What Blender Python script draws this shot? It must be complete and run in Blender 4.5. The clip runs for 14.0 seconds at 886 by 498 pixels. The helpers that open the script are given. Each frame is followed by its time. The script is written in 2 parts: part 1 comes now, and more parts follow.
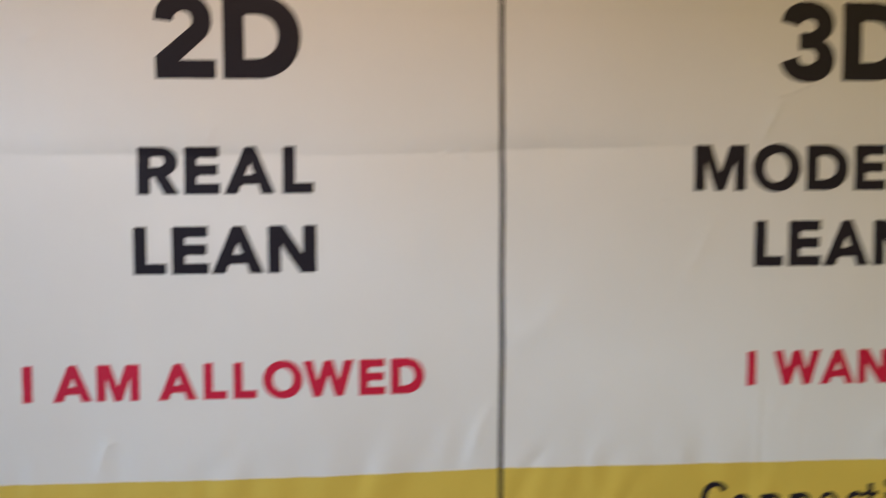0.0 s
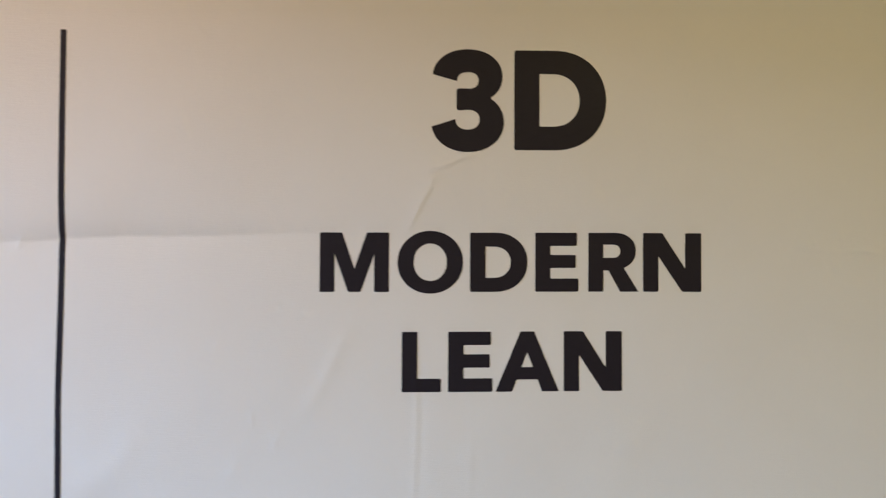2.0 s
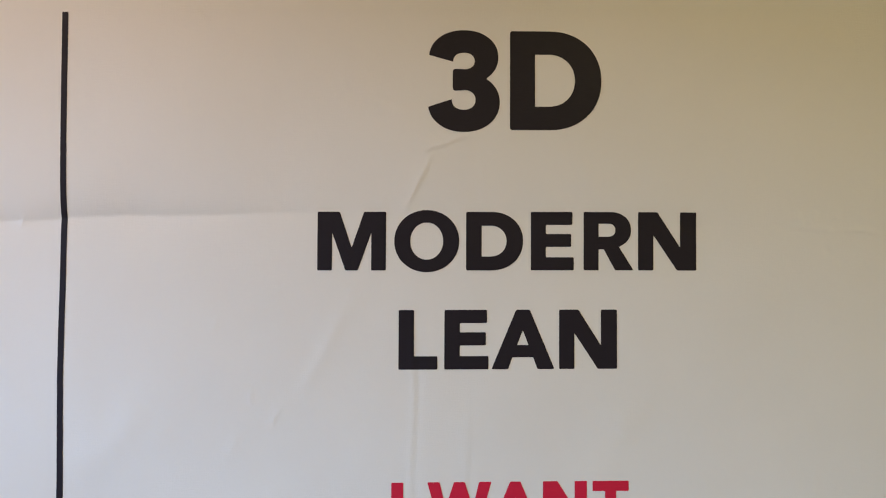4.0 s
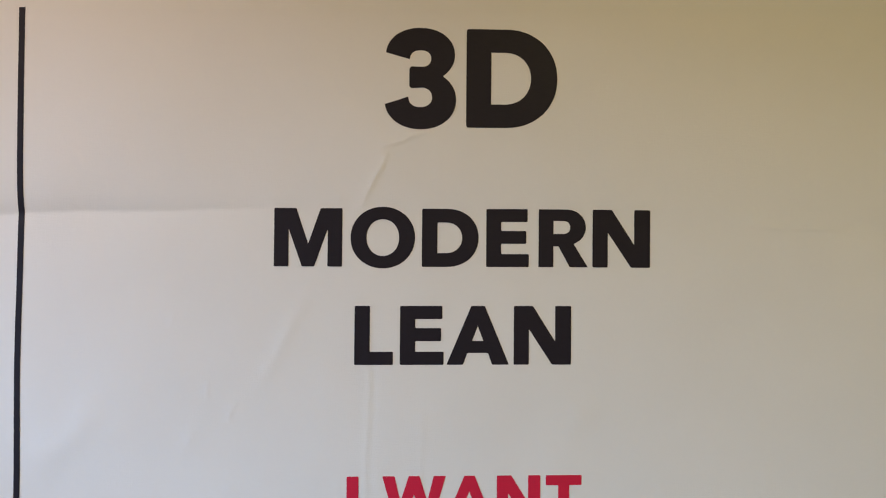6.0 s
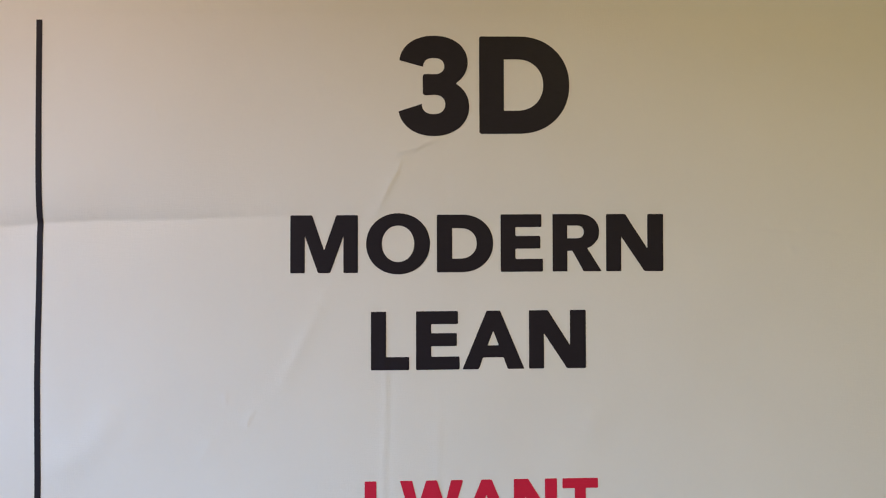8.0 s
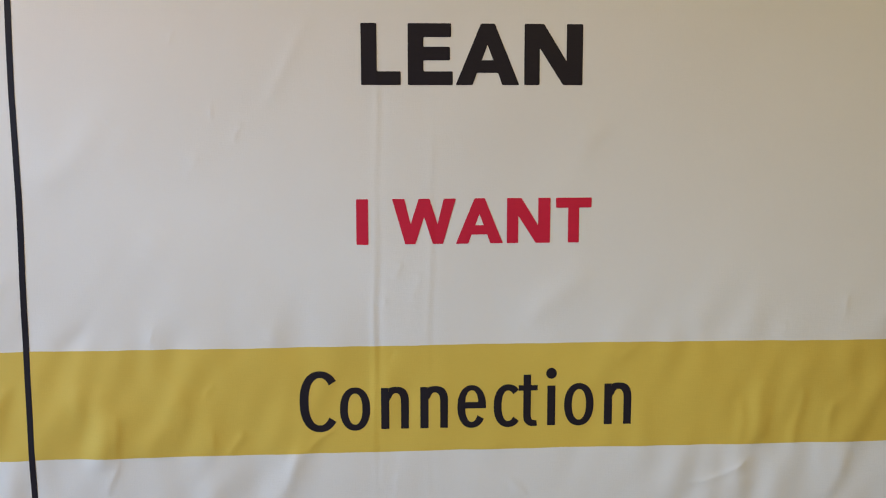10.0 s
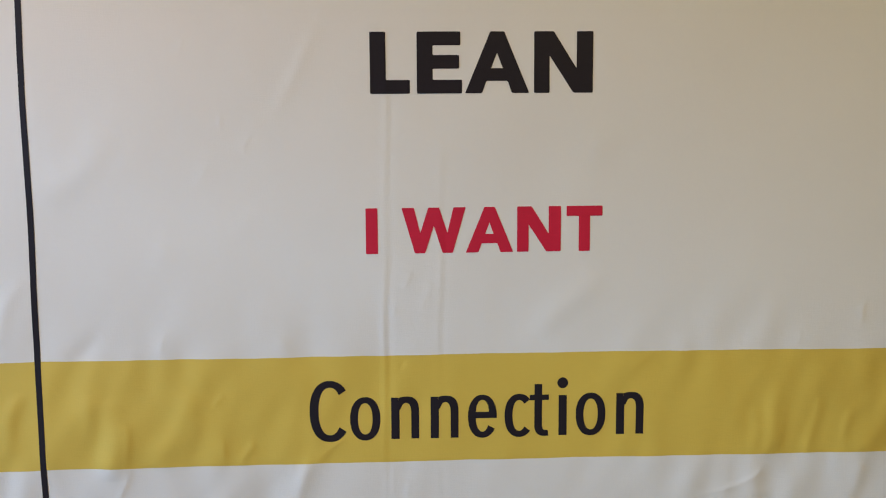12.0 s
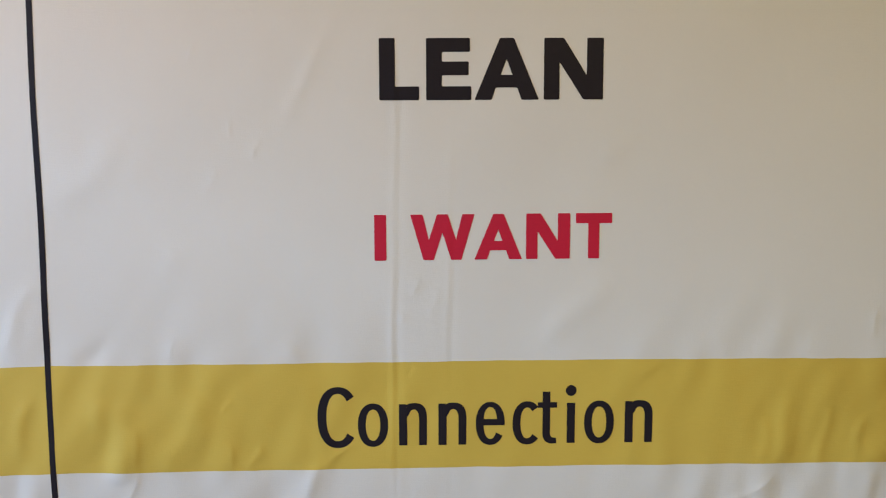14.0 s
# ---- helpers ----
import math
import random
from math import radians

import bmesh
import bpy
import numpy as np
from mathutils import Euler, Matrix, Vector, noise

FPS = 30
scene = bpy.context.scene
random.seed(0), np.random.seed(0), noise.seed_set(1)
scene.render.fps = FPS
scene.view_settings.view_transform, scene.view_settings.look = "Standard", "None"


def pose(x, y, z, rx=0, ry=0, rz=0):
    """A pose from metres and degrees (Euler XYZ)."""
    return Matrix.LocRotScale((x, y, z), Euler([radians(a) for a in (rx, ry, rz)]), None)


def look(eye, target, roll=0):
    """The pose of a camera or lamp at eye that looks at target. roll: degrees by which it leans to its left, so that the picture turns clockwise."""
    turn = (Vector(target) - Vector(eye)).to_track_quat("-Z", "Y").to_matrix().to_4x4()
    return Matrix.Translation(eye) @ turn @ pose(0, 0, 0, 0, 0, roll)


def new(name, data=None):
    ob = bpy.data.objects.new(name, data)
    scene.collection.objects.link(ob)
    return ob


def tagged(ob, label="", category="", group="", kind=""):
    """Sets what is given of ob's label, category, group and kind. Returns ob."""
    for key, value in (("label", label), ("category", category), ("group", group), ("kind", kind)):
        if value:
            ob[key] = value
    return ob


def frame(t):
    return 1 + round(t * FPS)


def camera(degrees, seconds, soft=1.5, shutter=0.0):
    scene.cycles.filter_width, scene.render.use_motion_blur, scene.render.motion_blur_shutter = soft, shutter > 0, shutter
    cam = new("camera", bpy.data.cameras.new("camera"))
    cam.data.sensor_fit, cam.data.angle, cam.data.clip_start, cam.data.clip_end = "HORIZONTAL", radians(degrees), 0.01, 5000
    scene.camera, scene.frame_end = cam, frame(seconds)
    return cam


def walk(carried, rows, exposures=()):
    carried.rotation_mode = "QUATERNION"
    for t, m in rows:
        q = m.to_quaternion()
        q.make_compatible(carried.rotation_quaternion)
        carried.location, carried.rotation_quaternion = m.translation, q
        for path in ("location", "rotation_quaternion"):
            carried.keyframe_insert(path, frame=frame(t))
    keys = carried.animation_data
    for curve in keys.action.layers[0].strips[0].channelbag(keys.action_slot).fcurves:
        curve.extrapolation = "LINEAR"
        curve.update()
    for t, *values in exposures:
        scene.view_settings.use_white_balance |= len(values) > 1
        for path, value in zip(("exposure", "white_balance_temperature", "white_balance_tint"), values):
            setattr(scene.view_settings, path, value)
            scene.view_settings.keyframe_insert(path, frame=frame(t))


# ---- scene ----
from mathutils.geometry import tessellate_polygon

cam = camera(60.0, 14.0, soft=1.1, shutter=0.47)
PATH = [
    (0, (-0.216, -1.525, 1.492), (-0.088, 0.467, 1.369), 0.0),
    (0.1, (-0.129, -1.556, 1.515), (-0.001, 0.438, 1.418), 0.1),
    (0.2, (-0.026, -1.575, 1.541), (0.088, 0.42, 1.454), 0.2),
    (0.3, (0.075, -1.589, 1.551), (0.176, 0.407, 1.48), 0.2),
    (0.4, (0.153, -1.596, 1.565), (0.256, 0.401, 1.509), 0.2),
    (0.5, (0.231, -1.6, 1.573), (0.323, 0.397, 1.53), -0.0),
    (0.8, (0.354, -1.565, 1.579), (0.435, 0.433, 1.551), -0.5),
    (1, (0.354, -1.509, 1.566), (0.445, 0.489, 1.547), -0.4),
    (1.3, (0.335, -1.378, 1.553), (0.456, 0.618, 1.58), 0.2),
    (1.5, (0.336, -1.313, 1.55), (0.473, 0.682, 1.594), 0.4),
    (1.6, (0.355, -1.279, 1.543), (0.493, 0.716, 1.6), 0.3),
    (1.8, (0.452, -1.225, 1.552), (0.57, 0.771, 1.604), 0.1),
    (2, (0.534, -1.193, 1.558), (0.619, 0.805, 1.598), 0.3),
    (2.2, (0.591, -1.166, 1.551), (0.622, 0.833, 1.586), 0.8),
    (4.3, (0.55, -1.219, 1.526), (0.617, 0.779, 1.564), 0.2),
    (4.5, (0.56, -1.227, 1.564), (0.626, 0.772, 1.573), 0.1),
    (5, (0.583, -1.23, 1.574), (0.676, 0.768, 1.607), 0.2),
    (5.5, (0.604, -1.229, 1.548), (0.723, 0.767, 1.619), 0.5),
    (6, (0.613, -1.217, 1.533), (0.691, 0.781, 1.551), 0.5),
    (6.5, (0.593, -1.242, 1.538), (0.671, 0.756, 1.555), -0.2),
    (7, (0.609, -1.24, 1.554), (0.668, 0.759, 1.559), -0.0),
    (7.5, (0.598, -1.241, 1.538), (0.67, 0.758, 1.57), -0.0),
    (8, (0.592, -1.226, 1.535), (0.665, 0.773, 1.564), -0.1),
    (8.5, (0.59, -1.226, 1.438), (0.682, 0.772, 1.447), -0.2),
    (8.7, (0.584, -1.232, 1.373), (0.69, 0.765, 1.316), -0.1),
    (8.8, (0.571, -1.225, 1.343), (0.697, 0.768, 1.243), -0.2),
    (9, (0.574, -1.21, 1.278), (0.697, 0.781, 1.136), -0.3),
    (9.2, (0.565, -1.207, 1.247), (0.702, 0.779, 1.052), -0.3),
    (11.3, (0.583, -1.194, 1.232), (0.683, 0.79, 1.0), 0.4),
    (11.5, (0.578, -1.192, 1.242), (0.679, 0.791, 1.003), 0.2),
    (12, (0.575, -1.198, 1.245), (0.67, 0.789, 1.037), -0.3),
    (12.5, (0.582, -1.189, 1.239), (0.677, 0.797, 1.018), -0.7),
    (13, (0.595, -1.207, 1.254), (0.69, 0.779, 1.04), -0.7),
    (13.5, (0.585, -1.202, 1.26), (0.689, 0.783, 1.04), -0.3),
    (14, (0.578, -1.194, 1.259), (0.646, 0.794, 1.045), -0.1),
]

EXPOSURES = [(0.0, -0.35, 7650, 7), (0.5, -0.25, 7250, 7), (1.0, -0.19, 7050, 8), (1.5, -0.14, 6900, 9), (2.0, -0.06, 6550, 9), (8.0, -0.05, 6520, 9), (8.6, -0.03, 6680, 9), (9.1, -0.08, 7000, 9), (11.5, -0.17, 7200, 9), (14.0, -0.15, 7180, 9)]
walk(cam, [(t, look(eye, target, roll)) for t, eye, target, roll in PATH], EXPOSURES)

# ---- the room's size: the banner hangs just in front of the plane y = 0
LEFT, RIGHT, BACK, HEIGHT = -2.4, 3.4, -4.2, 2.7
# unseen window, inferred from the cool side light; its opening is tuned to shape it
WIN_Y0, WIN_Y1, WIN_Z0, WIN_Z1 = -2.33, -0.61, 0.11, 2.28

# ---- light: a lamp for blue sky beyond a tall unseen window, and added warm fill overhead
world = bpy.data.worlds.new("sky")
scene.world = world
world.use_nodes = True
sky = world.node_tree.nodes.new("ShaderNodeTexSky")
sky.sky_type, sky.sun_disc, sky.sun_elevation, sky.sun_rotation = "NISHITA", False, radians(40), radians(60)
world.node_tree.links.new(sky.outputs[0], world.node_tree.nodes["Background"].inputs[0])
world.node_tree.nodes["Background"].inputs[1].default_value = 0.1


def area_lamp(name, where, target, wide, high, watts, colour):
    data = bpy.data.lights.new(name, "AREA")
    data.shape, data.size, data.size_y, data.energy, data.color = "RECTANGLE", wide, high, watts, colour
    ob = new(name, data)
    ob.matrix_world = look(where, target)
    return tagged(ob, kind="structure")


# area lamp added outside the opening to stand in for the sky
area_lamp("sky_stand_in_lamp", (LEFT - 3.47, -2.56, 3.03), (0.0, -2.56, 3.03), 3.41, 1.0, 935, (0.357, 0.606, 1.0))
# warm fill added overhead, no such lamps known; places, watts and colours tuned
FILL_LAMPS = [(-0.60, -1.13, 26.3, (0.910, 0.670, 0.532)), (1.565, -1.695, 37.1, (0.735, 0.615, 0.289))]
for x, y, watts, colour in FILL_LAMPS:
    area_lamp("warm_fill_lamp", (x, y, HEIGHT - 0.075), (x, y, 0), 1.1, 0.26, watts, colour)


# ---- materials
def material(name, colour, roughness=0.6, grain=0.0, grain_size=200.0, stain=0.0, stain_size=3.0, bump=0.0, stretch=(1, 1, 1), specular=0.5, weave=0.0):
    mat = bpy.data.materials.new(name)
    mat.use_nodes = True
    nodes, links = mat.node_tree.nodes, mat.node_tree.links
    shader = nodes["Principled BSDF"]
    shader.inputs["Roughness"].default_value = roughness
    shader.inputs["Specular IOR Level"].default_value = specular
    place = nodes.new("ShaderNodeTexCoord")
    scaled = nodes.new("ShaderNodeMapping")
    scaled.inputs["Scale"].default_value = stretch
    links.new(place.outputs["Object"], scaled.inputs["Vector"])
    fine, broad = nodes.new("ShaderNodeTexNoise"), nodes.new("ShaderNodeTexNoise")
    fine.inputs["Scale"].default_value, fine.inputs["Detail"].default_value = grain_size, 3.0
    broad.inputs["Scale"].default_value, broad.inputs["Detail"].default_value = stain_size, 4.0
    links.new(scaled.outputs[0], fine.inputs["Vector"])
    links.new(place.outputs["Object"], broad.inputs["Vector"])
    tone = None
    for texture, amount in ((fine, grain), (broad, stain)):
        ramp = nodes.new("ShaderNodeMapRange")
        ramp.inputs["From Min"].default_value, ramp.inputs["From Max"].default_value = 0.25, 0.75
        ramp.inputs["To Min"].default_value, ramp.inputs["To Max"].default_value = 1 - amount, 1 + amount
        links.new(texture.outputs[0], ramp.inputs["Value"])
        if tone is None:
            tone = ramp
        else:
            times = nodes.new("ShaderNodeMath")
            times.operation = "MULTIPLY"
            links.new(tone.outputs[0], times.inputs[0])
            links.new(ramp.outputs[0], times.inputs[1])
            tone = times
    base = nodes.new("ShaderNodeVectorMath")
    base.operation = "SCALE"
    base.inputs[0].default_value = colour
    links.new(tone.outputs[0], base.inputs["Scale"])
    links.new(base.outputs["Vector"], shader.inputs["Base Color"])
    if bump:
        relief = nodes.new("ShaderNodeBump")
        relief.inputs["Strength"].default_value, relief.inputs["Distance"].default_value = 1.0, bump
        links.new(fine.outputs[0], relief.inputs["Height"])
        if weave:
            cross = nodes.new("ShaderNodeTexNoise")
            turned = nodes.new("ShaderNodeMapping")
            turned.inputs["Scale"].default_value = (stretch[2], stretch[1], stretch[0])
            cross.inputs["Scale"].default_value, cross.inputs["Detail"].default_value = grain_size, 3.0
            links.new(place.outputs["Object"], turned.inputs["Vector"])
            links.new(turned.outputs[0], cross.inputs["Vector"])
            both = nodes.new("ShaderNodeMath")
            both.operation = "MULTIPLY_ADD"
            both.inputs[1].default_value = weave
            links.new(cross.outputs[0], both.inputs[0])
            links.new(fine.outputs[0], both.inputs[2])
            links.new(both.outputs[0], relief.inputs["Height"])
        links.new(relief.outputs[0], shader.inputs["Normal"])
    return mat


CLOTH = dict(roughness=0.55, grain=0.003, grain_size=60.0, stain=0.016, stain_size=5.0, bump=0.0002, stretch=(1.0, 1.0, 9.0), weave=0.8)
white_cloth = material("white_polyester_cloth", (0.80, 0.79, 0.77), **CLOTH)
yellow_ink = material("yellow_printed_cloth", (0.722, 0.520, 0.097), **{**CLOTH, "grain": 0.012, "stain": 0.04})
black_ink = material("black_printed_cloth", (0.0195, 0.0160, 0.0225), **{**CLOTH, "grain": 0.08, "stain": 0.05, "specular": 0.18})
red_ink = material("red_printed_cloth", (0.62, 0.010, 0.05), **{**CLOTH, "grain": 0.04, "stain": 0.04})
wall_paint = material("brown_wall_paint", (0.36, 0.27, 0.17), 0.8, 0.02, 120, 0.04, 2.0, 0.0004)
ceiling_paint = material("ceiling_paint", (0.55, 0.49, 0.40), 0.85, 0.02, 120, 0.03, 2.0, 0.0004)
floor_wood = material("brown_floor_boards", (0.18, 0.145, 0.12), 0.45, 0.15, 30, 0.15, 1.5, 0.0006, (1, 12, 1))
white_frame = material("white_painted_frame", (0.78, 0.77, 0.74), 0.4, 0.02, 80, 0.03, 3.0)
diffuser_white = material("white_lamp_diffuser", (0.8, 0.78, 0.72), 0.5, 0.01, 80, 0.01, 3.0)


# ---- shaping helpers
def part(name, bm, mat, parent=None, label=""):
    data = bpy.data.meshes.new(name)
    bm.to_mesh(data)
    bm.free()
    data.materials.append(mat)
    ob = new(name, data)
    ob.parent = parent
    return tagged(ob, label)


def box(bm, x0, x1, y0, y1, z0, z1, bevel=0.0):
    made = bmesh.ops.create_cube(bm, size=1, matrix=Matrix.LocRotScale(((x0 + x1) / 2, (y0 + y1) / 2, (z0 + z1) / 2), None, (x1 - x0, y1 - y0, z1 - z0)))
    if bevel:
        edges = list({e for v in made["verts"] for e in v.link_edges})
        bmesh.ops.bevel(bm, geom=edges, offset=bevel, segments=2, affect="EDGES")
    return bm


def slab(name, *sides, mat, bevel=0.0, label=""):
    return tagged(part(name, box(bmesh.new(), *sides, bevel), mat), label, kind="structure")


# ---- the room: floor, ceiling and walls
T = 0.2
slab("floor", LEFT - T, RIGHT + T, BACK - T, T, -T, 0.0, mat=floor_wood, label="dark brown wooden floor")
slab("ceiling", LEFT - T, RIGHT + T, BACK - T, T, HEIGHT, HEIGHT + T, mat=ceiling_paint, label="plain cream painted ceiling")
slab("wall_north", LEFT - T, RIGHT + T, 0.0225, 0.0225 + T, 0.0, HEIGHT, mat=wall_paint, label="plain light brown wall behind the banner")
slab("wall_south", LEFT - T, RIGHT + T, BACK - T, BACK, 0.0, HEIGHT, mat=wall_paint, label="plain light brown wall")
slab("wall_east", RIGHT, RIGHT + T, BACK, 0.0225, 0.0, HEIGHT, mat=wall_paint, label="plain light brown wall")
west = bmesh.new()
box(west, LEFT - 0.12, LEFT, BACK, WIN_Y0, 0.0, HEIGHT)
box(west, LEFT - 0.12, LEFT, WIN_Y1, 0.0225, 0.0, HEIGHT)
box(west, LEFT - 0.12, LEFT, WIN_Y0, WIN_Y1, 0.0, WIN_Z0)
box(west, LEFT - 0.12, LEFT, WIN_Y0, WIN_Y1, WIN_Z1, HEIGHT)
tagged(part("wall_west", west, wall_paint), "plain light brown wall with a tall window opening", kind="structure")

window = tagged(new("window_1"), "white painted frame of a tall unseen side window", "window", kind="structure")
edge = bmesh.new()
for y0, y1, z0, z1 in ((WIN_Y0, WIN_Y0 + 0.05, WIN_Z0, WIN_Z1), (WIN_Y1 - 0.05, WIN_Y1, WIN_Z0, WIN_Z1),
                       (WIN_Y0 + 0.05, WIN_Y1 - 0.05, WIN_Z0, WIN_Z0 + 0.05), (WIN_Y0 + 0.05, WIN_Y1 - 0.05, WIN_Z1 - 0.05, WIN_Z1)):
    box(edge, LEFT - 0.10, LEFT - 0.04, y0, y1, z0, z1, 0.004)
part("window_frame", edge, white_frame, window)

# unseen fittings added round the warm fill lamps
for x, y, *_ in FILL_LAMPS:
    lamp = tagged(new("fill_ceiling_light"), "unseen white ceiling light with a flat diffuser, added for warm fill", "ceiling light", "ceiling lights")
    part("housing", box(bmesh.new(), x - 0.6, x + 0.6, y - 0.16, y + 0.16, HEIGHT - 0.05, HEIGHT - 0.001, 0.008), white_frame, lamp)
    part("diffuser", box(bmesh.new(), x - 0.57, x + 0.57, y - 0.14, y + 0.14, HEIGHT - 0.065, HEIGHT - 0.05, 0.004), diffuser_white, lamp)

# ---- the banner's cloth: relief in metres towards the room, at (x, z)
BAN_X0, BAN_X1, BAN_Z0, BAN_Z1 = -1.6, 1.9, 0.30, 2.40
CELL = 0.003
FOLDS = []


def pucker(x0, z0, x1, z1, height, wide):
    """A small raised crease from one place to another."""
    FOLDS.append((x0, z0, x1, z1, height, wide))


def crease_height(x):
    return 1.594 + 0.011 * np.tanh(x / 0.25) - 0.022 / (1 + np.exp(-(x - 0.95) / 0.1)) + 0.0015 * np.sin(23 * x) + 0.0007 * np.sin(67 * x + 1) + 0.0005 * np.sin(151 * x)


def step(v):
    return 1 / (1 + np.exp(-np.clip(v, -40, 40)))


WAVES = [(random.uniform(0, 6.28), random.uniform(-1, 1), random.uniform(0, 6.28), random.uniform(0.5, 1)) for _ in range(33)]
LUMPS = [(random.uniform(45, 130), random.gauss(-0.25, 0.25), random.uniform(0, 6.28)) for _ in range(9)]


def relief(x, z):
    """How far the cloth stands out from its plane."""
    h = np.zeros_like(x)
    for n, (turn, skew, shift, much) in enumerate(WAVES):
        k = 3.0 * 1.17 ** n
        if n > 15:   # short ripples lean and come in patches
            turn = -0.4 + 0.4 * (turn - 3.14)
            much *= 2.3 * np.clip(0.3 + 0.7 * np.sin(19 * x + 8 * z + 6 * shift) * np.sin(17 * z - 7 * x + 4 * shift), 0, 1)
        much = much * 0.8
        h += much * 0.013 / k ** 1.2 * np.sin(k * (x * np.cos(turn) + z * np.sin(turn)) + shift + skew * np.sin(2.3 * x + 1.7 * z))
    h *= 1 - 0.5 * step((x - 0.95) / 0.06) * step((z - 1.0) / 0.05)
    # soft leaning lumps round the band, flatter under its word
    loose = step((1.00 - z) / 0.03) * (1 - 0.75 * np.exp(-((x - 0.72) / 0.26) ** 2))
    for k, turn, shift in LUMPS:
        patch = np.clip(0.2 + np.sin(11 * x + 3 * z + 5 * shift) * np.sin(23 * z - 5 * x + 3 * shift), 0, 1)
        h += loose * patch * 0.042 / k * np.sin(k * (x * math.cos(turn) + z * math.sin(turn)) + shift + 0.8 * np.sin(14 * z + shift))
    # the old fold across the cloth, soft above and sharp below
    d = z - crease_height(x)
    much = 0.0046 * (1 - 0.75 * step((x - 0.42) / 0.05)) * (1 + 0.35 * np.sin(9 * x + 1))
    h -= much * np.where(d > 0, np.exp(-np.abs(d) / 0.024), np.exp(-np.abs(d) / 0.054))
    # upright folds
    for at, much, low, high in ((0.541, 0.00060, 0.5, 1.40), (0.627, 0.00028, 0.5, 1.50), (-0.10, 0.0003, 1.6, 1.75)):
        d = x - at - 0.004 * np.sin(5 * z + at) - 0.0012 * np.sin(31 * z + 9 * at)
        h += much * (np.exp(-(d / 0.005) ** 2) - 0.7 * np.exp(-((d - 0.009) / 0.006) ** 2)) * (0.75 + 0.35 * np.sin(13 * z + 50 * at)) * step((z - low) / 0.05) * step((high - z) / 0.05)
    for x0, z0, x1, z1, height, wide in FOLDS:
        near = (np.abs(x - (x0 + x1) / 2) < abs(x1 - x0) / 2 + 12 * wide) & (np.abs(z - (z0 + z1) / 2) < abs(z1 - z0) / 2 + 12 * wide)
        px, pz = x[near], z[near]
        dx, dz = x1 - x0, z1 - z0
        soft = min(max((wide - 0.0040) / 0.0035, 0.0), 1.0)   # broad folds are round, small ones sharp
        long2 = dx * dx + dz * dz
        s = ((px - x0) * dx + (pz - z0) * dz) / long2
        off = ((px - x0) * dz - (pz - z0) * dx) / math.sqrt(long2) + 0.16 * math.sqrt(long2) * (s - 0.5) ** 2 * (1 - soft) + 0.3 * wide * np.sin(7 * s + 40 * x0)
        body = np.clip(1 - (2 * s - 1) ** 2, 0, 1) ** 0.8 * (0.8 + 0.2 * np.sin(5 * s + 60 * z0))
        ridge = np.where(off < 0, np.exp(-np.abs(off) / wide), np.exp(-np.abs(off) / (2.4 * wide)))
        ridge = (1 - soft) * ridge + soft * 0.8 * np.exp(-(off / (1.25 * wide)) ** 2)
        h[near] += 1.15 * height * body * ridge
    return h


# creases round the headings
pucker(0.600, 1.717, 0.558, 1.704, 0.00200, 0.0028)
pucker(0.642, 1.733, 0.590, 1.714, 0.00170, 0.0030)
pucker(0.572, 1.698, 0.554, 1.652, 0.00120, 0.0028)
pucker(0.564, 1.680, 0.528, 1.608, 0.00190, 0.0036)
pucker(0.642, 1.720, 0.643, 1.615, -0.00070, 0.0030)
pucker(0.654, 1.700, 0.655, 1.645, 0.00050, 0.0036)
pucker(0.505, 1.640, 0.490, 1.610, 0.00070, 0.0040)
pucker(0.172, 1.815, 0.181, 1.780, 0.00085, 0.0028)
pucker(0.178, 1.790, 0.192, 1.742, 0.00120, 0.0026)
pucker(0.085, 1.692, 0.094, 1.664, 0.00080, 0.0026)
pucker(0.193, 1.895, 0.198, 1.864, 0.00035, 0.0032)
pucker(0.244, 1.446, 0.232, 1.416, 0.00095, 0.0026)
pucker(0.293, 1.338, 0.293, 1.302, 0.00090, 0.0022)
pucker(0.339, 1.302, 0.324, 1.270, 0.00125, 0.0026)
pucker(0.275, 1.258, 0.250, 1.214, 0.00070, 0.0050)
pucker(0.366, 1.318, 0.446, 1.462, 0.00110, 0.0085)
pucker(0.440, 1.470, 0.462, 1.500, 0.00060, 0.0045)
pucker(0.332, 1.498, 0.334, 1.484, -0.00090, 0.0036)
pucker(0.362, 1.482, 0.388, 1.475, 0.00080, 0.0040)
pucker(0.020, 1.190, 0.130, 1.300, 0.00206, 0.0213)
pucker(1.215, 1.583, 1.144, 1.586, 0.00150, 0.0030)
pucker(1.297, 1.580, 1.200, 1.583, 0.00130, 0.0032)
pucker(1.158, 1.613, 1.164, 1.584, 0.00128, 0.0026)
pucker(1.172, 1.600, 1.181, 1.590, 0.00176, 0.0024)
pucker(1.188, 1.612, 1.182, 1.594, 0.00144, 0.0026)
pucker(1.222, 1.620, 1.220, 1.597, 0.00096, 0.0028)
pucker(1.200, 1.560, 1.208, 1.538, -0.00096, 0.0036)
pucker(1.155, 1.412, 1.158, 1.383, 0.00070, 0.0026)
pucker(1.170, 1.275, 1.174, 1.250, 0.00065, 0.0026)
pucker(1.185, 1.215, 1.180, 1.150, 0.00060, 0.0060)
pucker(1.345, 1.120, 1.335, 1.090, -0.00080, 0.0034)
pucker(1.318, 1.035, 1.308, 0.985, 0.00120, 0.0050)
pucker(1.010, 1.190, 1.016, 1.150, 0.00051, 0.0030)
pucker(-0.112, 1.610, -0.105, 1.690, 0.00101, 0.0043)
pucker(-0.135, 1.580, -0.090, 1.600, 0.00152, 0.0036)
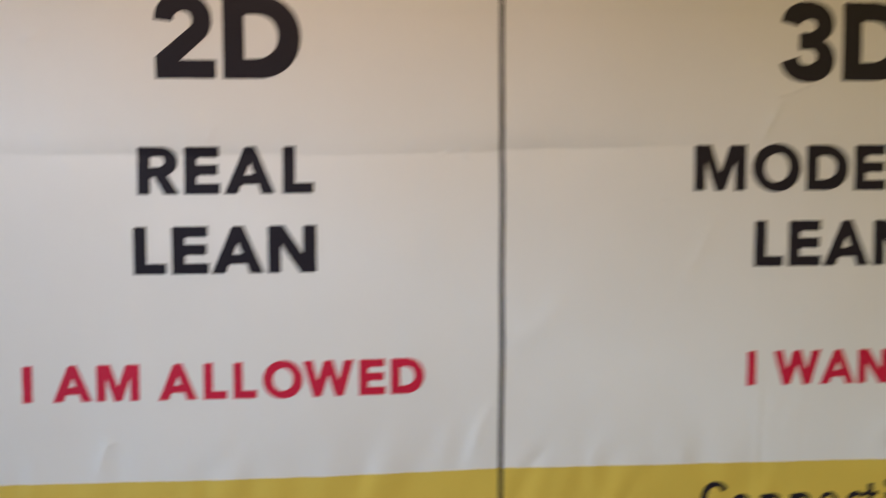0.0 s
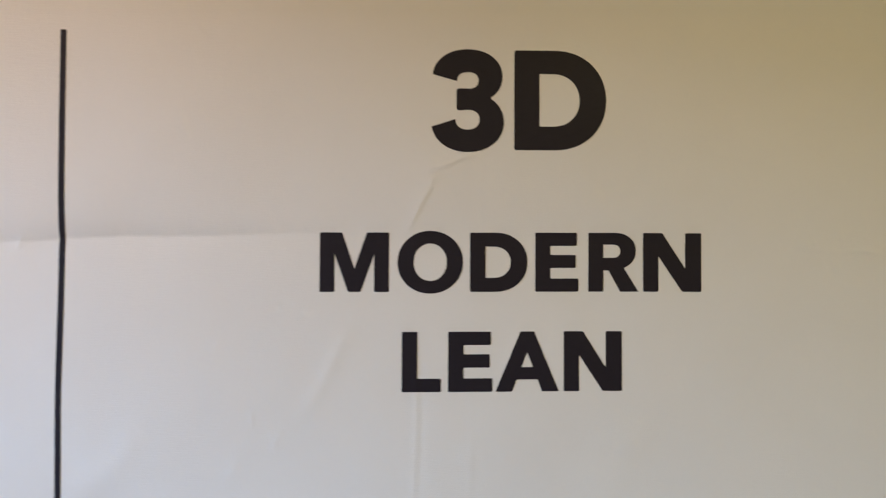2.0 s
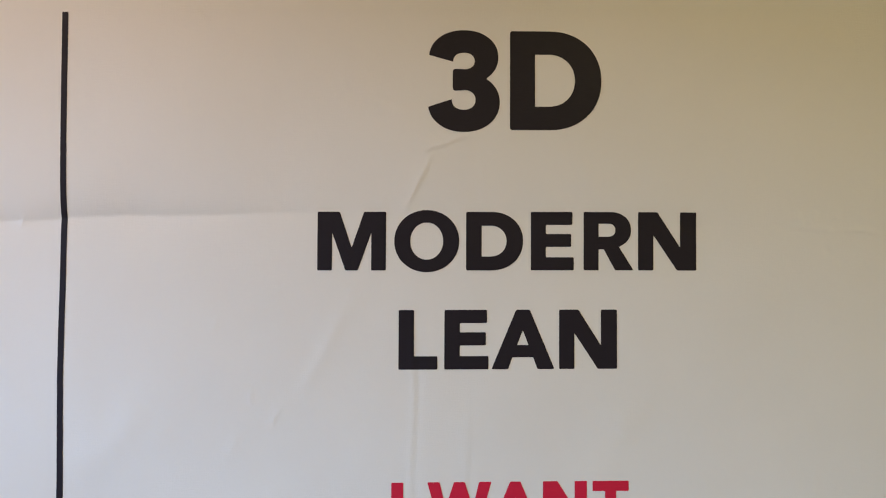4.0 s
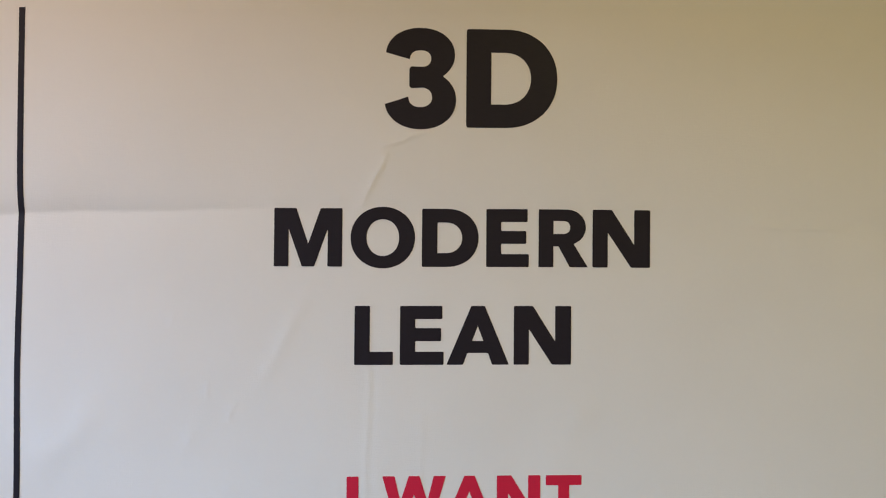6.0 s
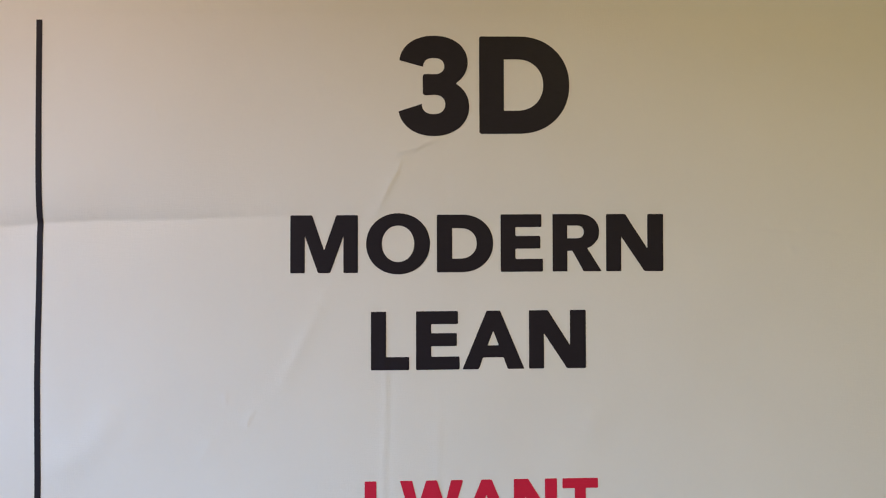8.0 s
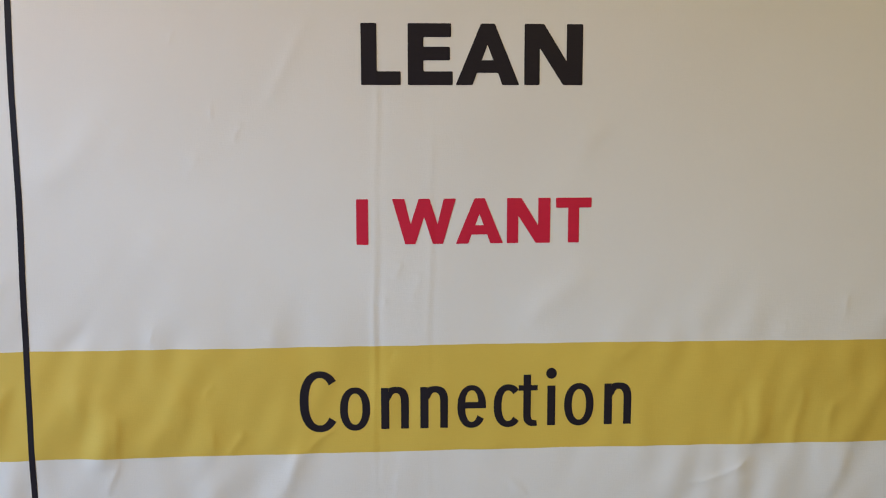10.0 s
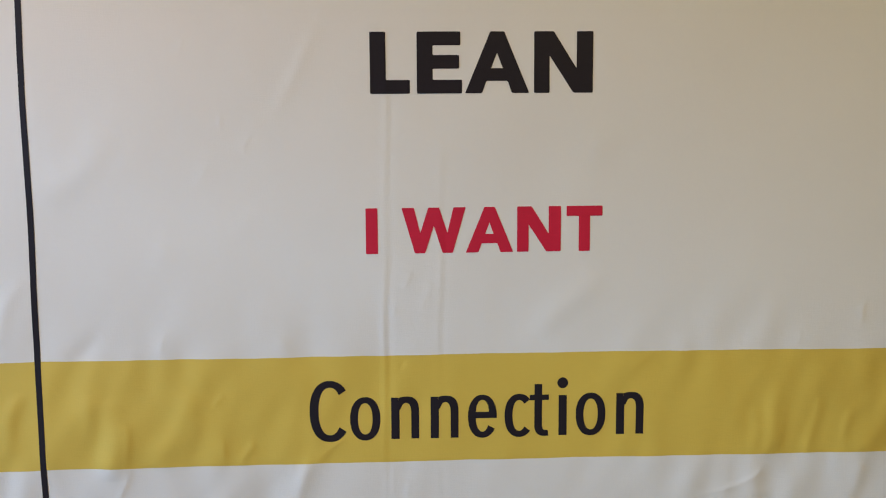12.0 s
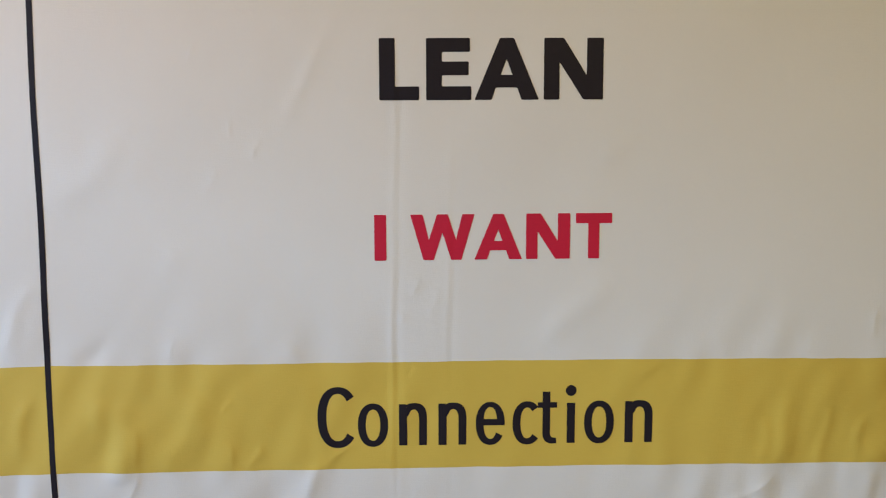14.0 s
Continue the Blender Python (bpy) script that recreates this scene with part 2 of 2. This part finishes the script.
pucker(-0.070, 1.575, -0.055, 1.605, 0.00121, 0.0036)
pucker(-0.190, 1.585, -0.170, 1.615, 0.00101, 0.0036)
pucker(0.370, 1.612, 0.400, 1.632, 0.00082, 0.0036)
pucker(0.300, 1.610, 0.330, 1.618, 0.00060, 0.0036)
pucker(-0.555, 1.650, -0.585, 1.605, 0.00120, 0.0036)
pucker(-0.800, 0.950, -0.780, 1.030, 0.00142, 0.0050)
pucker(-0.760, 1.020, -0.790, 1.005, 0.00110, 0.0036)
pucker(-0.070, 0.970, -0.020, 1.080, 0.00240, 0.0102)
pucker(-0.920, 1.790, -0.870, 1.830, 0.00190, 0.0085)
# creases over and under the yellow band
pucker(0.198, 0.992, 0.187, 0.958, 0.00090, 0.0028)
pucker(0.046, 0.953, 0.102, 0.985, -0.00160, 0.0100)
pucker(0.112, 0.890, 0.110, 0.755, 0.00420, 0.0180)
pucker(0.131, 0.850, 0.132, 0.766, 0.00130, 0.0055)
pucker(0.134, 0.770, 0.112, 0.715, 0.00187, 0.0045)
pucker(0.176, 0.770, 0.240, 0.895, 0.00480, 0.0170)
pucker(0.250, 0.860, 0.212, 0.785, 0.00120, 0.0090)
pucker(0.266, 0.872, 0.284, 0.892, 0.00150, 0.0028)
pucker(0.278, 0.825, 0.284, 0.776, 0.00112, 0.0036)
pucker(0.306, 0.776, 0.330, 0.815, 0.00200, 0.0060)
pucker(0.060, 0.800, 0.085, 0.900, 0.00250, 0.0110)
pucker(-0.060, 0.790, -0.035, 0.900, 0.00275, 0.0100)
pucker(0.480, 0.825, 0.425, 0.776, 0.00138, 0.0060)
pucker(0.380, 0.690, 0.425, 0.790, 0.00210, 0.0090)
pucker(0.385, 0.760, 0.392, 0.785, 0.00086, 0.0036)
pucker(0.573, 0.945, 0.556, 0.920, -0.00090, 0.0030)
pucker(0.545, 0.700, 0.553, 0.770, 0.00080, 0.0038)
pucker(0.570, 0.700, 0.576, 0.745, 0.00069, 0.0043)
pucker(0.583, 1.085, 0.571, 1.058, 0.00110, 0.0034)
pucker(0.560, 1.030, 0.550, 1.010, 0.00070, 0.0036)
pucker(0.612, 1.070, 0.600, 1.020, 0.00090, 0.0060)
pucker(0.780, 0.980, 0.880, 1.080, 0.00200, 0.0170)
pucker(1.140, 0.780, 1.144, 0.860, 0.00187, 0.0080)
pucker(1.180, 0.890, 1.162, 0.770, 0.00340, 0.0120)
pucker(1.196, 0.875, 1.178, 0.778, 0.00080, 0.0060)
pucker(1.248, 0.872, 1.230, 0.772, 0.00240, 0.0075)
pucker(1.302, 0.855, 1.288, 0.776, 0.00190, 0.0075)
pucker(1.320, 0.775, 1.400, 0.890, 0.00287, 0.0150)
pucker(1.212, 0.983, 1.206, 0.955, 0.00080, 0.0036)
pucker(1.120, 0.985, 1.116, 0.960, -0.00070, 0.0040)
pucker(1.036, 0.708, 1.085, 0.715, 0.00077, 0.0030)
pucker(1.075, 0.712, 1.124, 0.729, 0.00116, 0.0032)
pucker(1.116, 0.722, 1.162, 0.756, 0.00116, 0.0032)
pucker(1.125, 0.712, 1.190, 0.716, 0.00069, 0.0034)
pucker(1.300, 0.680, 1.330, 0.765, 0.00200, 0.0102)

# faint rumples all over
for _ in range(70):
    x, z, turn, long = random.uniform(-1.0, 1.4), random.uniform(0.66, 2.05), random.gauss(1.25, 0.45), random.uniform(0.02, 0.07)
    wide = random.uniform(0.005, 0.014)
    pucker(x, z, x + long * math.cos(turn), z + long * math.sin(turn), wide * random.uniform(0.04, 0.09), wide)

# close mesh where the creases are, wide mesh towards the hems
XS = np.r_[np.arange(BAN_X0, -1.06, 0.02), np.arange(-1.06, 1.46, CELL), np.arange(1.46, BAN_X1 + 0.001, 0.02)]
ZS = np.r_[np.arange(BAN_Z0, 0.64, 0.02), np.arange(0.64, 2.10, CELL), np.arange(2.10, BAN_Z1 + 0.001, 0.02)]
COLS, LINES = len(XS), len(ZS)
GX, GZ = np.meshgrid(XS, ZS)
HEIGHTS = relief(GX, GZ)


def cloth_y(x, z):
    """The cloth's front face at (x, z)."""
    i = min(max(int(np.searchsorted(XS, x)) - 1, 0), COLS - 2)
    j = min(max(int(np.searchsorted(ZS, z)) - 1, 0), LINES - 2)
    u, v = (x - XS[i]) / (XS[i + 1] - XS[i]), (z - ZS[j]) / (ZS[j + 1] - ZS[j])
    low = HEIGHTS[j, i] * (1 - u) + HEIGHTS[j, i + 1] * u
    high = HEIGHTS[j + 1, i] * (1 - u) + HEIGHTS[j + 1, i + 1] * u
    return -(low * (1 - v) + high * v)


banner = tagged(new("banner"), "large white printed cloth banner with fold creases on the wall", "banner")


def sheet():
    front = np.stack([GX.ravel(), -HEIGHTS.ravel(), GZ.ravel()], 1)
    a = (np.arange(LINES - 1)[:, None] * COLS + np.arange(COLS - 1)).ravel()
    faces = np.stack([a, a + 1, a + COLS + 1, a + COLS], 1)
    rim = np.r_[np.arange(COLS), np.arange(1, LINES) * COLS + COLS - 1, (LINES - 1) * COLS + np.arange(COLS - 2, -1, -1), np.arange(LINES - 2, 0, -1) * COLS]
    hem = np.arange(len(rim)) + len(front)
    back = front[rim] * (1, 0, 1) + (0, 0.022, 0)
    side = np.stack([np.roll(rim, -1), rim, hem, np.roll(hem, -1)], 1)
    data = bpy.data.meshes.new("cloth")
    data.from_pydata(np.r_[front, back].tolist(), [], faces.tolist() + side.tolist() + [hem[::-1].tolist()])
    data.polygons.foreach_set("use_smooth", [True] * len(faces) + [False] * (len(side) + 1))
    data.materials.append(white_cloth)
    ob = new("cloth", data)
    ob.parent = banner
    return ob


sheet()


# ---- the print: flat outlines laid on the cloth
def sag(x, z):
    """The cloth hangs a little lower towards one side."""
    if x < 0:
        return -0.0150 * (1 - math.exp(x / 0.5))
    return 0.0028 * math.exp(-((x - 0.95) / 0.4) ** 2)


def printed(name, loops, mat, lift, label=""):
    """Ink on the cloth inside the outlines, the first the outer one and the rest holes."""
    bm = bmesh.new()
    flat = [[Vector((x, 0, z)) for x, z in loop] for loop in loops]
    verts = [bm.verts.new(v) for loop in flat for v in loop]
    for tri in tessellate_polygon([[Vector((v.x, v.z, 0)) for v in loop] for loop in flat]):
        try:
            bm.faces.new([verts[i] for i in tri])
        except ValueError:
            pass
    bmesh.ops.remove_doubles(bm, verts=bm.verts, dist=1e-6)
    for axis, lines in ((0, XS), (2, ZS)):
        values = [v.co[axis] for v in bm.verts]
        normal = Vector((axis == 0, 0, axis == 2))
        for at in lines[(lines > min(values)) & (lines < max(values))]:
            bmesh.ops.bisect_plane(bm, geom=bm.verts[:] + bm.edges[:] + bm.faces[:], dist=1e-6, plane_co=normal * float(at), plane_no=normal)
    for v in bm.verts:
        v.co.y = cloth_y(v.co.x, v.co.z) - lift
    bm.normal_update()
    for face in bm.faces:
        if face.normal.y > 0:
            face.normal_flip()
        face.smooth = True
    return part(name, bm, mat, banner, label)


def strip(name, xs, zs, place, mat, lift, label):
    """A printed band over the cloth, on a mesh of xs by zs that place() shifts a little."""
    spots = [place(x, z) for z in zs for x in xs]
    verts = [(x, cloth_y(x, z) - lift, z) for x, z in spots]
    n = len(xs)
    faces = []
    for j in range(len(zs) - 1):
        for i in range(n - 1):
            a, b, c, d = j * n + i, j * n + i + 1, (j + 1) * n + i + 1, (j + 1) * n + i
            # leave out what the edges squeeze to nothing
            if max(verts[c][2] - verts[b][2], verts[d][2] - verts[a][2]) > 2e-4 and max(verts[b][0] - verts[a][0], verts[c][0] - verts[d][0]) > 2e-4:
                faces.append((a, b, c, d))
    data = bpy.data.meshes.new(name)
    data.from_pydata(verts, [], faces)
    data.polygons.foreach_set("use_smooth", [True] * len(faces))
    data.materials.append(mat)
    ob = new(name, data)
    ob.parent = banner
    return tagged(ob, label)


# the yellow band and the divider
def line_x(z):
    return -0.0003 - 0.0003 * math.exp(-((z - 1.72) / 0.10) ** 2) + 0.0018 * math.exp(-((z - 1.50) / 0.12) ** 2) + 0.0021 * math.exp(-((z - 1.19) / 0.12) ** 2) - 0.0008 / (1 + math.exp(-(z - 1.76) / 0.02))


BAND_LOW, BAND_HIGH, HALF = 0.7748, 0.9492, 0.0047


def in_band(x, z):
    """Keeps a row of the mesh between the band's edges, which wander a little."""
    drop = sag(x, z)
    low = BAND_LOW + drop + 0.0003 * math.sin(31 * x) + 0.0002 * math.sin(77 * x)
    high = BAND_HIGH + drop + 0.0003 * math.sin(27 * x + 2) + 0.0002 * math.sin(91 * x)
    return x, min(max(z, low), high)


def in_line(x, z):
    return min(max(x, line_x(z) - HALF), line_x(z) + HALF), z


strip("yellow_band", XS.tolist(), ZS[(ZS > BAND_LOW - 0.025) & (ZS < BAND_HIGH + 0.01)].tolist(), in_band, yellow_ink, 0.0002, "mustard yellow printed band")
strip("divider_line", XS[np.abs(XS) < 0.0105].tolist(), np.r_[ZS[(ZS > BAN_Z0 + 0.05) & (ZS < 1.9155)], 1.9165].tolist(), in_line, black_ink, 0.0004, "thin black printed line")


# ---- letters, in cap heights from the baseline
def arc(cx, cy, rx, ry, start, end, n=28, power=2.0):
    """Points along an ellipse, or a squarer curve of higher power."""
    made = []
    for i in range(n + 1):
        a = radians(start + (end - start) * i / n)
        c, s = math.cos(a), math.sin(a)
        made.append((cx + rx * math.copysign(abs(c) ** (2 / power), c), cy + ry * math.copysign(abs(s) ** (2 / power), s)))
    return made


def rounded(points, r=0.02, n=3):
    """Takes the sharp tips off an outline's corners."""
    made = []
    for i, p in enumerate(points):
        a, b, c = Vector(points[i - 1]), Vector(p), Vector(points[(i + 1) % len(points)])
        one, two = a - b, c - b
        if one.length < 4 * r or two.length < 4 * r:
            made.append(p)
            continue
        one, two = b + one.normalized() * r, b + two.normalized() * r
        for k in range(n + 1):
            t = k / n
            made.append(tuple((1 - t) ** 2 * one + 2 * t * (1 - t) * b + t * t * two))
    return made


STEM, BAR = 0.258, 0.222


def glyph(ch):
    """Width and outlines of a heavy sans capital."""
    if ch == "I":
        return 0.262, [rounded([(0, 0), (0.262, 0), (0.262, 1), (0, 1)])]
    if ch == "L":
        return 0.65, [rounded([(0, 0), (0.65, 0), (0.65, BAR), (STEM, BAR), (STEM, 1), (0, 1)])]
    if ch == "E":
        return 0.74, [rounded([(0, 0), (0.74, 0), (0.74, BAR), (STEM, BAR), (STEM, 0.402), (0.695, 0.402), (0.695, 0.622), (STEM, 0.622), (STEM, 1 - BAR), (0.715, 1 - BAR), (0.715, 1), (0, 1)])]
    if ch == "T":
        return 0.81, [rounded([(0.28, 0), (0.53, 0), (0.53, 1 - BAR), (0.81, 1 - BAR), (0.81, 1), (0, 1), (0, 1 - BAR), (0.28, 1 - BAR)])]
    if ch == "N":
        return 0.98, [rounded([(0, 0), (STEM, 0), (STEM, 0.605), (0.655, 0), (0.98, 0), (0.98, 1), (0.965 - STEM, 1), (0.965 - STEM, 0.395), (0.325, 1), (0, 1)])]
    if ch == "M":
        return 1.165, [rounded([(0, 0), (0.25, 0), (0.25, 0.64), (0.478, 0), (0.687, 0), (0.915, 0.64), (0.915, 0), (1.165, 0), (1.165, 1), (0.79, 1), (0.5825, 0.39), (0.375, 1), (0, 1)])]
    if ch == "A":
        outer = rounded([(0, 0), (0.28, 0), (0.352, 0.20), (0.703, 0.20), (0.775, 0), (1.06, 0), (0.645, 1), (0.415, 1)])
        return 1.06, [outer, [(0.432, 0.405), (0.623, 0.405), (0.5275, 0.655)]]
    if ch == "W":
        return 1.42, [rounded([(0.29, 0), (0.515, 0), (0.71, 0.60), (0.905, 0), (1.13, 0), (1.42, 1), (1.148, 1), (1.01, 0.44), (0.83, 1), (0.59, 1), (0.41, 0.44), (0.272, 1), (0, 1)])]
    if ch == "O":
        return 1.108, [arc(0.554, 0.5, 0.554, 0.53, 0, 352, 44, 2.05), arc(0.554, 0.5, 0.28, 0.316, 0, 352, 44, 2.05)]
    if ch == "D":
        return 0.945, [[(0.016, 1), (0.0, 0.984), (0.0, 0.016), (0.016, 0)] + arc(0.42, 0.5, 0.525, 0.5, -90, 90, 32, 2.1), arc(0.40, 0.5, 0.270, 0.264, -90, 90, 28, 2.1) + [(STEM, 0.764), (STEM, 0.236)]]
    if ch == "R":
        outer = [(0, 0), (STEM, 0), (STEM, 0.36), (0.345, 0.36), (0.545, 0), (0.86, 0), (0.61, 0.402)] + arc(0.46, 0.692, 0.358, 0.308, -62, 90, 26, 2.15) + [(0, 1)]
        return 0.86, [outer, arc(0.42, 0.688, 0.128, 0.112, -90, 90, 16, 2.3) + [(STEM, 0.800), (STEM, 0.576)]]
    if ch == "3":
        outer = arc(0.358, 0.733, 0.356, 0.274, 176, -49, 36, 2.1) + arc(0.360, 0.277, 0.369, 0.298, 51, -172, 40, 2.1)
        inner = [(0.236, 0.309)] + arc(0.358, 0.303, 0.122, 0.100, 190, 440, 26, 2.2) + arc(0.275, 0.425, 0.030, 0.030, 270, 180, 5) + arc(0.275, 0.585, 0.030, 0.030, 180, 90, 5) + arc(0.360, 0.695, 0.110, 0.084, -80, 184, 26, 2.2)
        return 0.731, [outer + inner]
    if ch == "2":
        outer = arc(0.350, 0.700, 0.345, 0.320, 180, -36, 34, 2.1)
        inner = arc(0.345, 0.688, 0.115, 0.115, -38, 186, 22, 2.1)
        return 0.735, [outer + [(0.315, BAR), (0.735, BAR), (0.735, 0), (0.012, 0), (0.012, 0.262)] + inner]
    raise KeyError(ch)


def word(text, left, right, base, cap, gaps, mat, colour, wider={}):
    """Letters from left to right, with the gaps between them in cap heights, spread to the width given."""
    wide = sum(glyph(c)[0] * wider.get(c, 1) for c in text) + sum(gaps)
    sx = (right - left) / wide
    at = 0.0
    for n, ch in enumerate(text):
        w, loops = glyph(ch)
        swell = wider.get(ch, 1)
        placed = []
        for loop in loops:
            points = [(left + (at + px * swell) * sx, base + py * cap) for px, py in loop]
            placed.append([(px, pz + sag(px, pz)) for px, pz in points])
        printed("letter", placed, mat, 0.0004, f"{colour} printed {'numeral' if ch.isdigit() else 'capital letter'} {ch}")
        at += w * swell + (gaps[n] if n < len(gaps) else 0)


word("3D", 0.5670, 0.8410, 1.7355, 0.1575, [0.103], black_ink, "black")
word("MODERN", 0.3937, 0.9929, 1.5140, 0.0922, [0.140, 0.118, 0.133, 0.170, 0.080], black_ink, "black", {"D": 1.035, "N": 1.03})
word("LEAN", 0.5217, 0.8662, 1.3588, 0.0932, [0.116, 0.05, 0.08], black_ink, "black")
word("IWANT", 0.5118, 0.8844, 1.1120, 0.0714, [0.53, 0.0, 0.085, 0.126], red_ink, "crimson red")
word("2D", -0.6740, -0.3950, 1.7400, 0.1597, [0.09], black_ink, "black")
word("REAL", -0.7124, -0.3726, 1.5170, 0.0920, [0.10, 0.09, 0.16], black_ink, "black")
word("LEAN", -0.7227, -0.3684, 1.3610, 0.0930, [0.116, 0.05, 0.08], black_ink, "black")
word("IAMALLOWED", -0.9400, -0.1560, 1.1118, 0.0722, [0.54, 0.12, 0.52, 0.17, 0.17, 0.17, 0.0, 0.15, 0.15], red_ink, "crimson red")

# ---- the lighter lower-case word on the band, in its own units of 1 mm
XH, THICK = 68.0, 13.6


def ring(cx, cy, rx, ry, start, end, wide, thin, n=30):
    """A curved stroke, wide at the sides and thin above and below."""
    return arc(cx, cy, rx, ry, start, end, n, 2.25) + arc(cx, cy, rx - wide, ry - thin, end, start, n, 2.25)


def small(ch):
    """Outlines of a light letter: a list of inked pieces, each with its holes."""
    if ch == "C":
        return [[ring(33.5, 47.5, 33.5, 50.0, 40, 320, 14.8, 11.0, 36)]]
    if ch == "o":
        return [[arc(25, 34, 25, 35.5, 0, 350, 36, 2.2), arc(25, 34, 12, 25.5, 0, 350, 36, 2.2)]]
    if ch == "n":
        stem = [(0, 0), (THICK, 0), (THICK, 47)] + arc(24.5, 43, 8.6, 16.0, 150, 0, 14, 2.3) + [(33.1, 0), (46, 0)] + arc(24.5, 43, 21.7, 26.5, 0, 118, 18, 2.6) + [(THICK - 1, 61.0), (THICK - 1.5, XH), (0, XH)]
        return [[stem]]
    if ch == "e":
        outer = arc(24, 34, 24, 35.5, -5, 327, 40, 2.2)
        inner = arc(24, 34, 11, 25.5, 327, 191, 18, 2.2)
        return [[outer + inner + [(13.2, 31), (47.8, 31)], arc(24, 39.5, 10.8, 21.5, 4, 176, 18, 2.2)]]
    if ch == "c":
        return [[ring(24.5, 34, 24.5, 35.5, 45, 316, 13.2, 10.2, 30)]]
    if ch == "t":
        foot = [(8, 85), (8, 67.5), (0, 67.5), (0, 58.5), (8, 58.5)] + arc(24, 16, 16, 17, 180, 268, 10, 2.2) + [(31.5, -0.5), (30.5, 8.6)] + arc(25.5, 17, 4.8, 8, 270, 180, 8, 2.2) + [(20.7, 58.5), (32, 58.5), (32, 67.5), (20.7, 67.5), (20.7, 85)]
        return [[foot]]
    if ch == "i":
        return [[[(0, 0), (THICK, 0), (THICK, 66), (0, 66)]], [arc(6.6, 86.3, 9.0, 9.0, 0, 345, 22)]]
    raise KeyError(ch)


for ch, left in zip("Connection", (0.4180, 0.4820, 0.5478, 0.6110, 0.6710, 0.7300, 0.7707, 0.8177, 0.8455, 0.9113)):
    owner = banner
    for n, piece in enumerate(small(ch)):
        placed = []
        for loop in piece:
            points = [(left + 0.00097 * px, 0.8125 + 0.001 * pz) for px, pz in loop]
            placed.append([(px, pz + sag(px, pz)) for px, pz in points])
        made = printed("dot" if n else "letter", placed, black_ink, 0.0004, "" if n else f"black printed letter {ch}")
        made.parent = owner
        owner = made
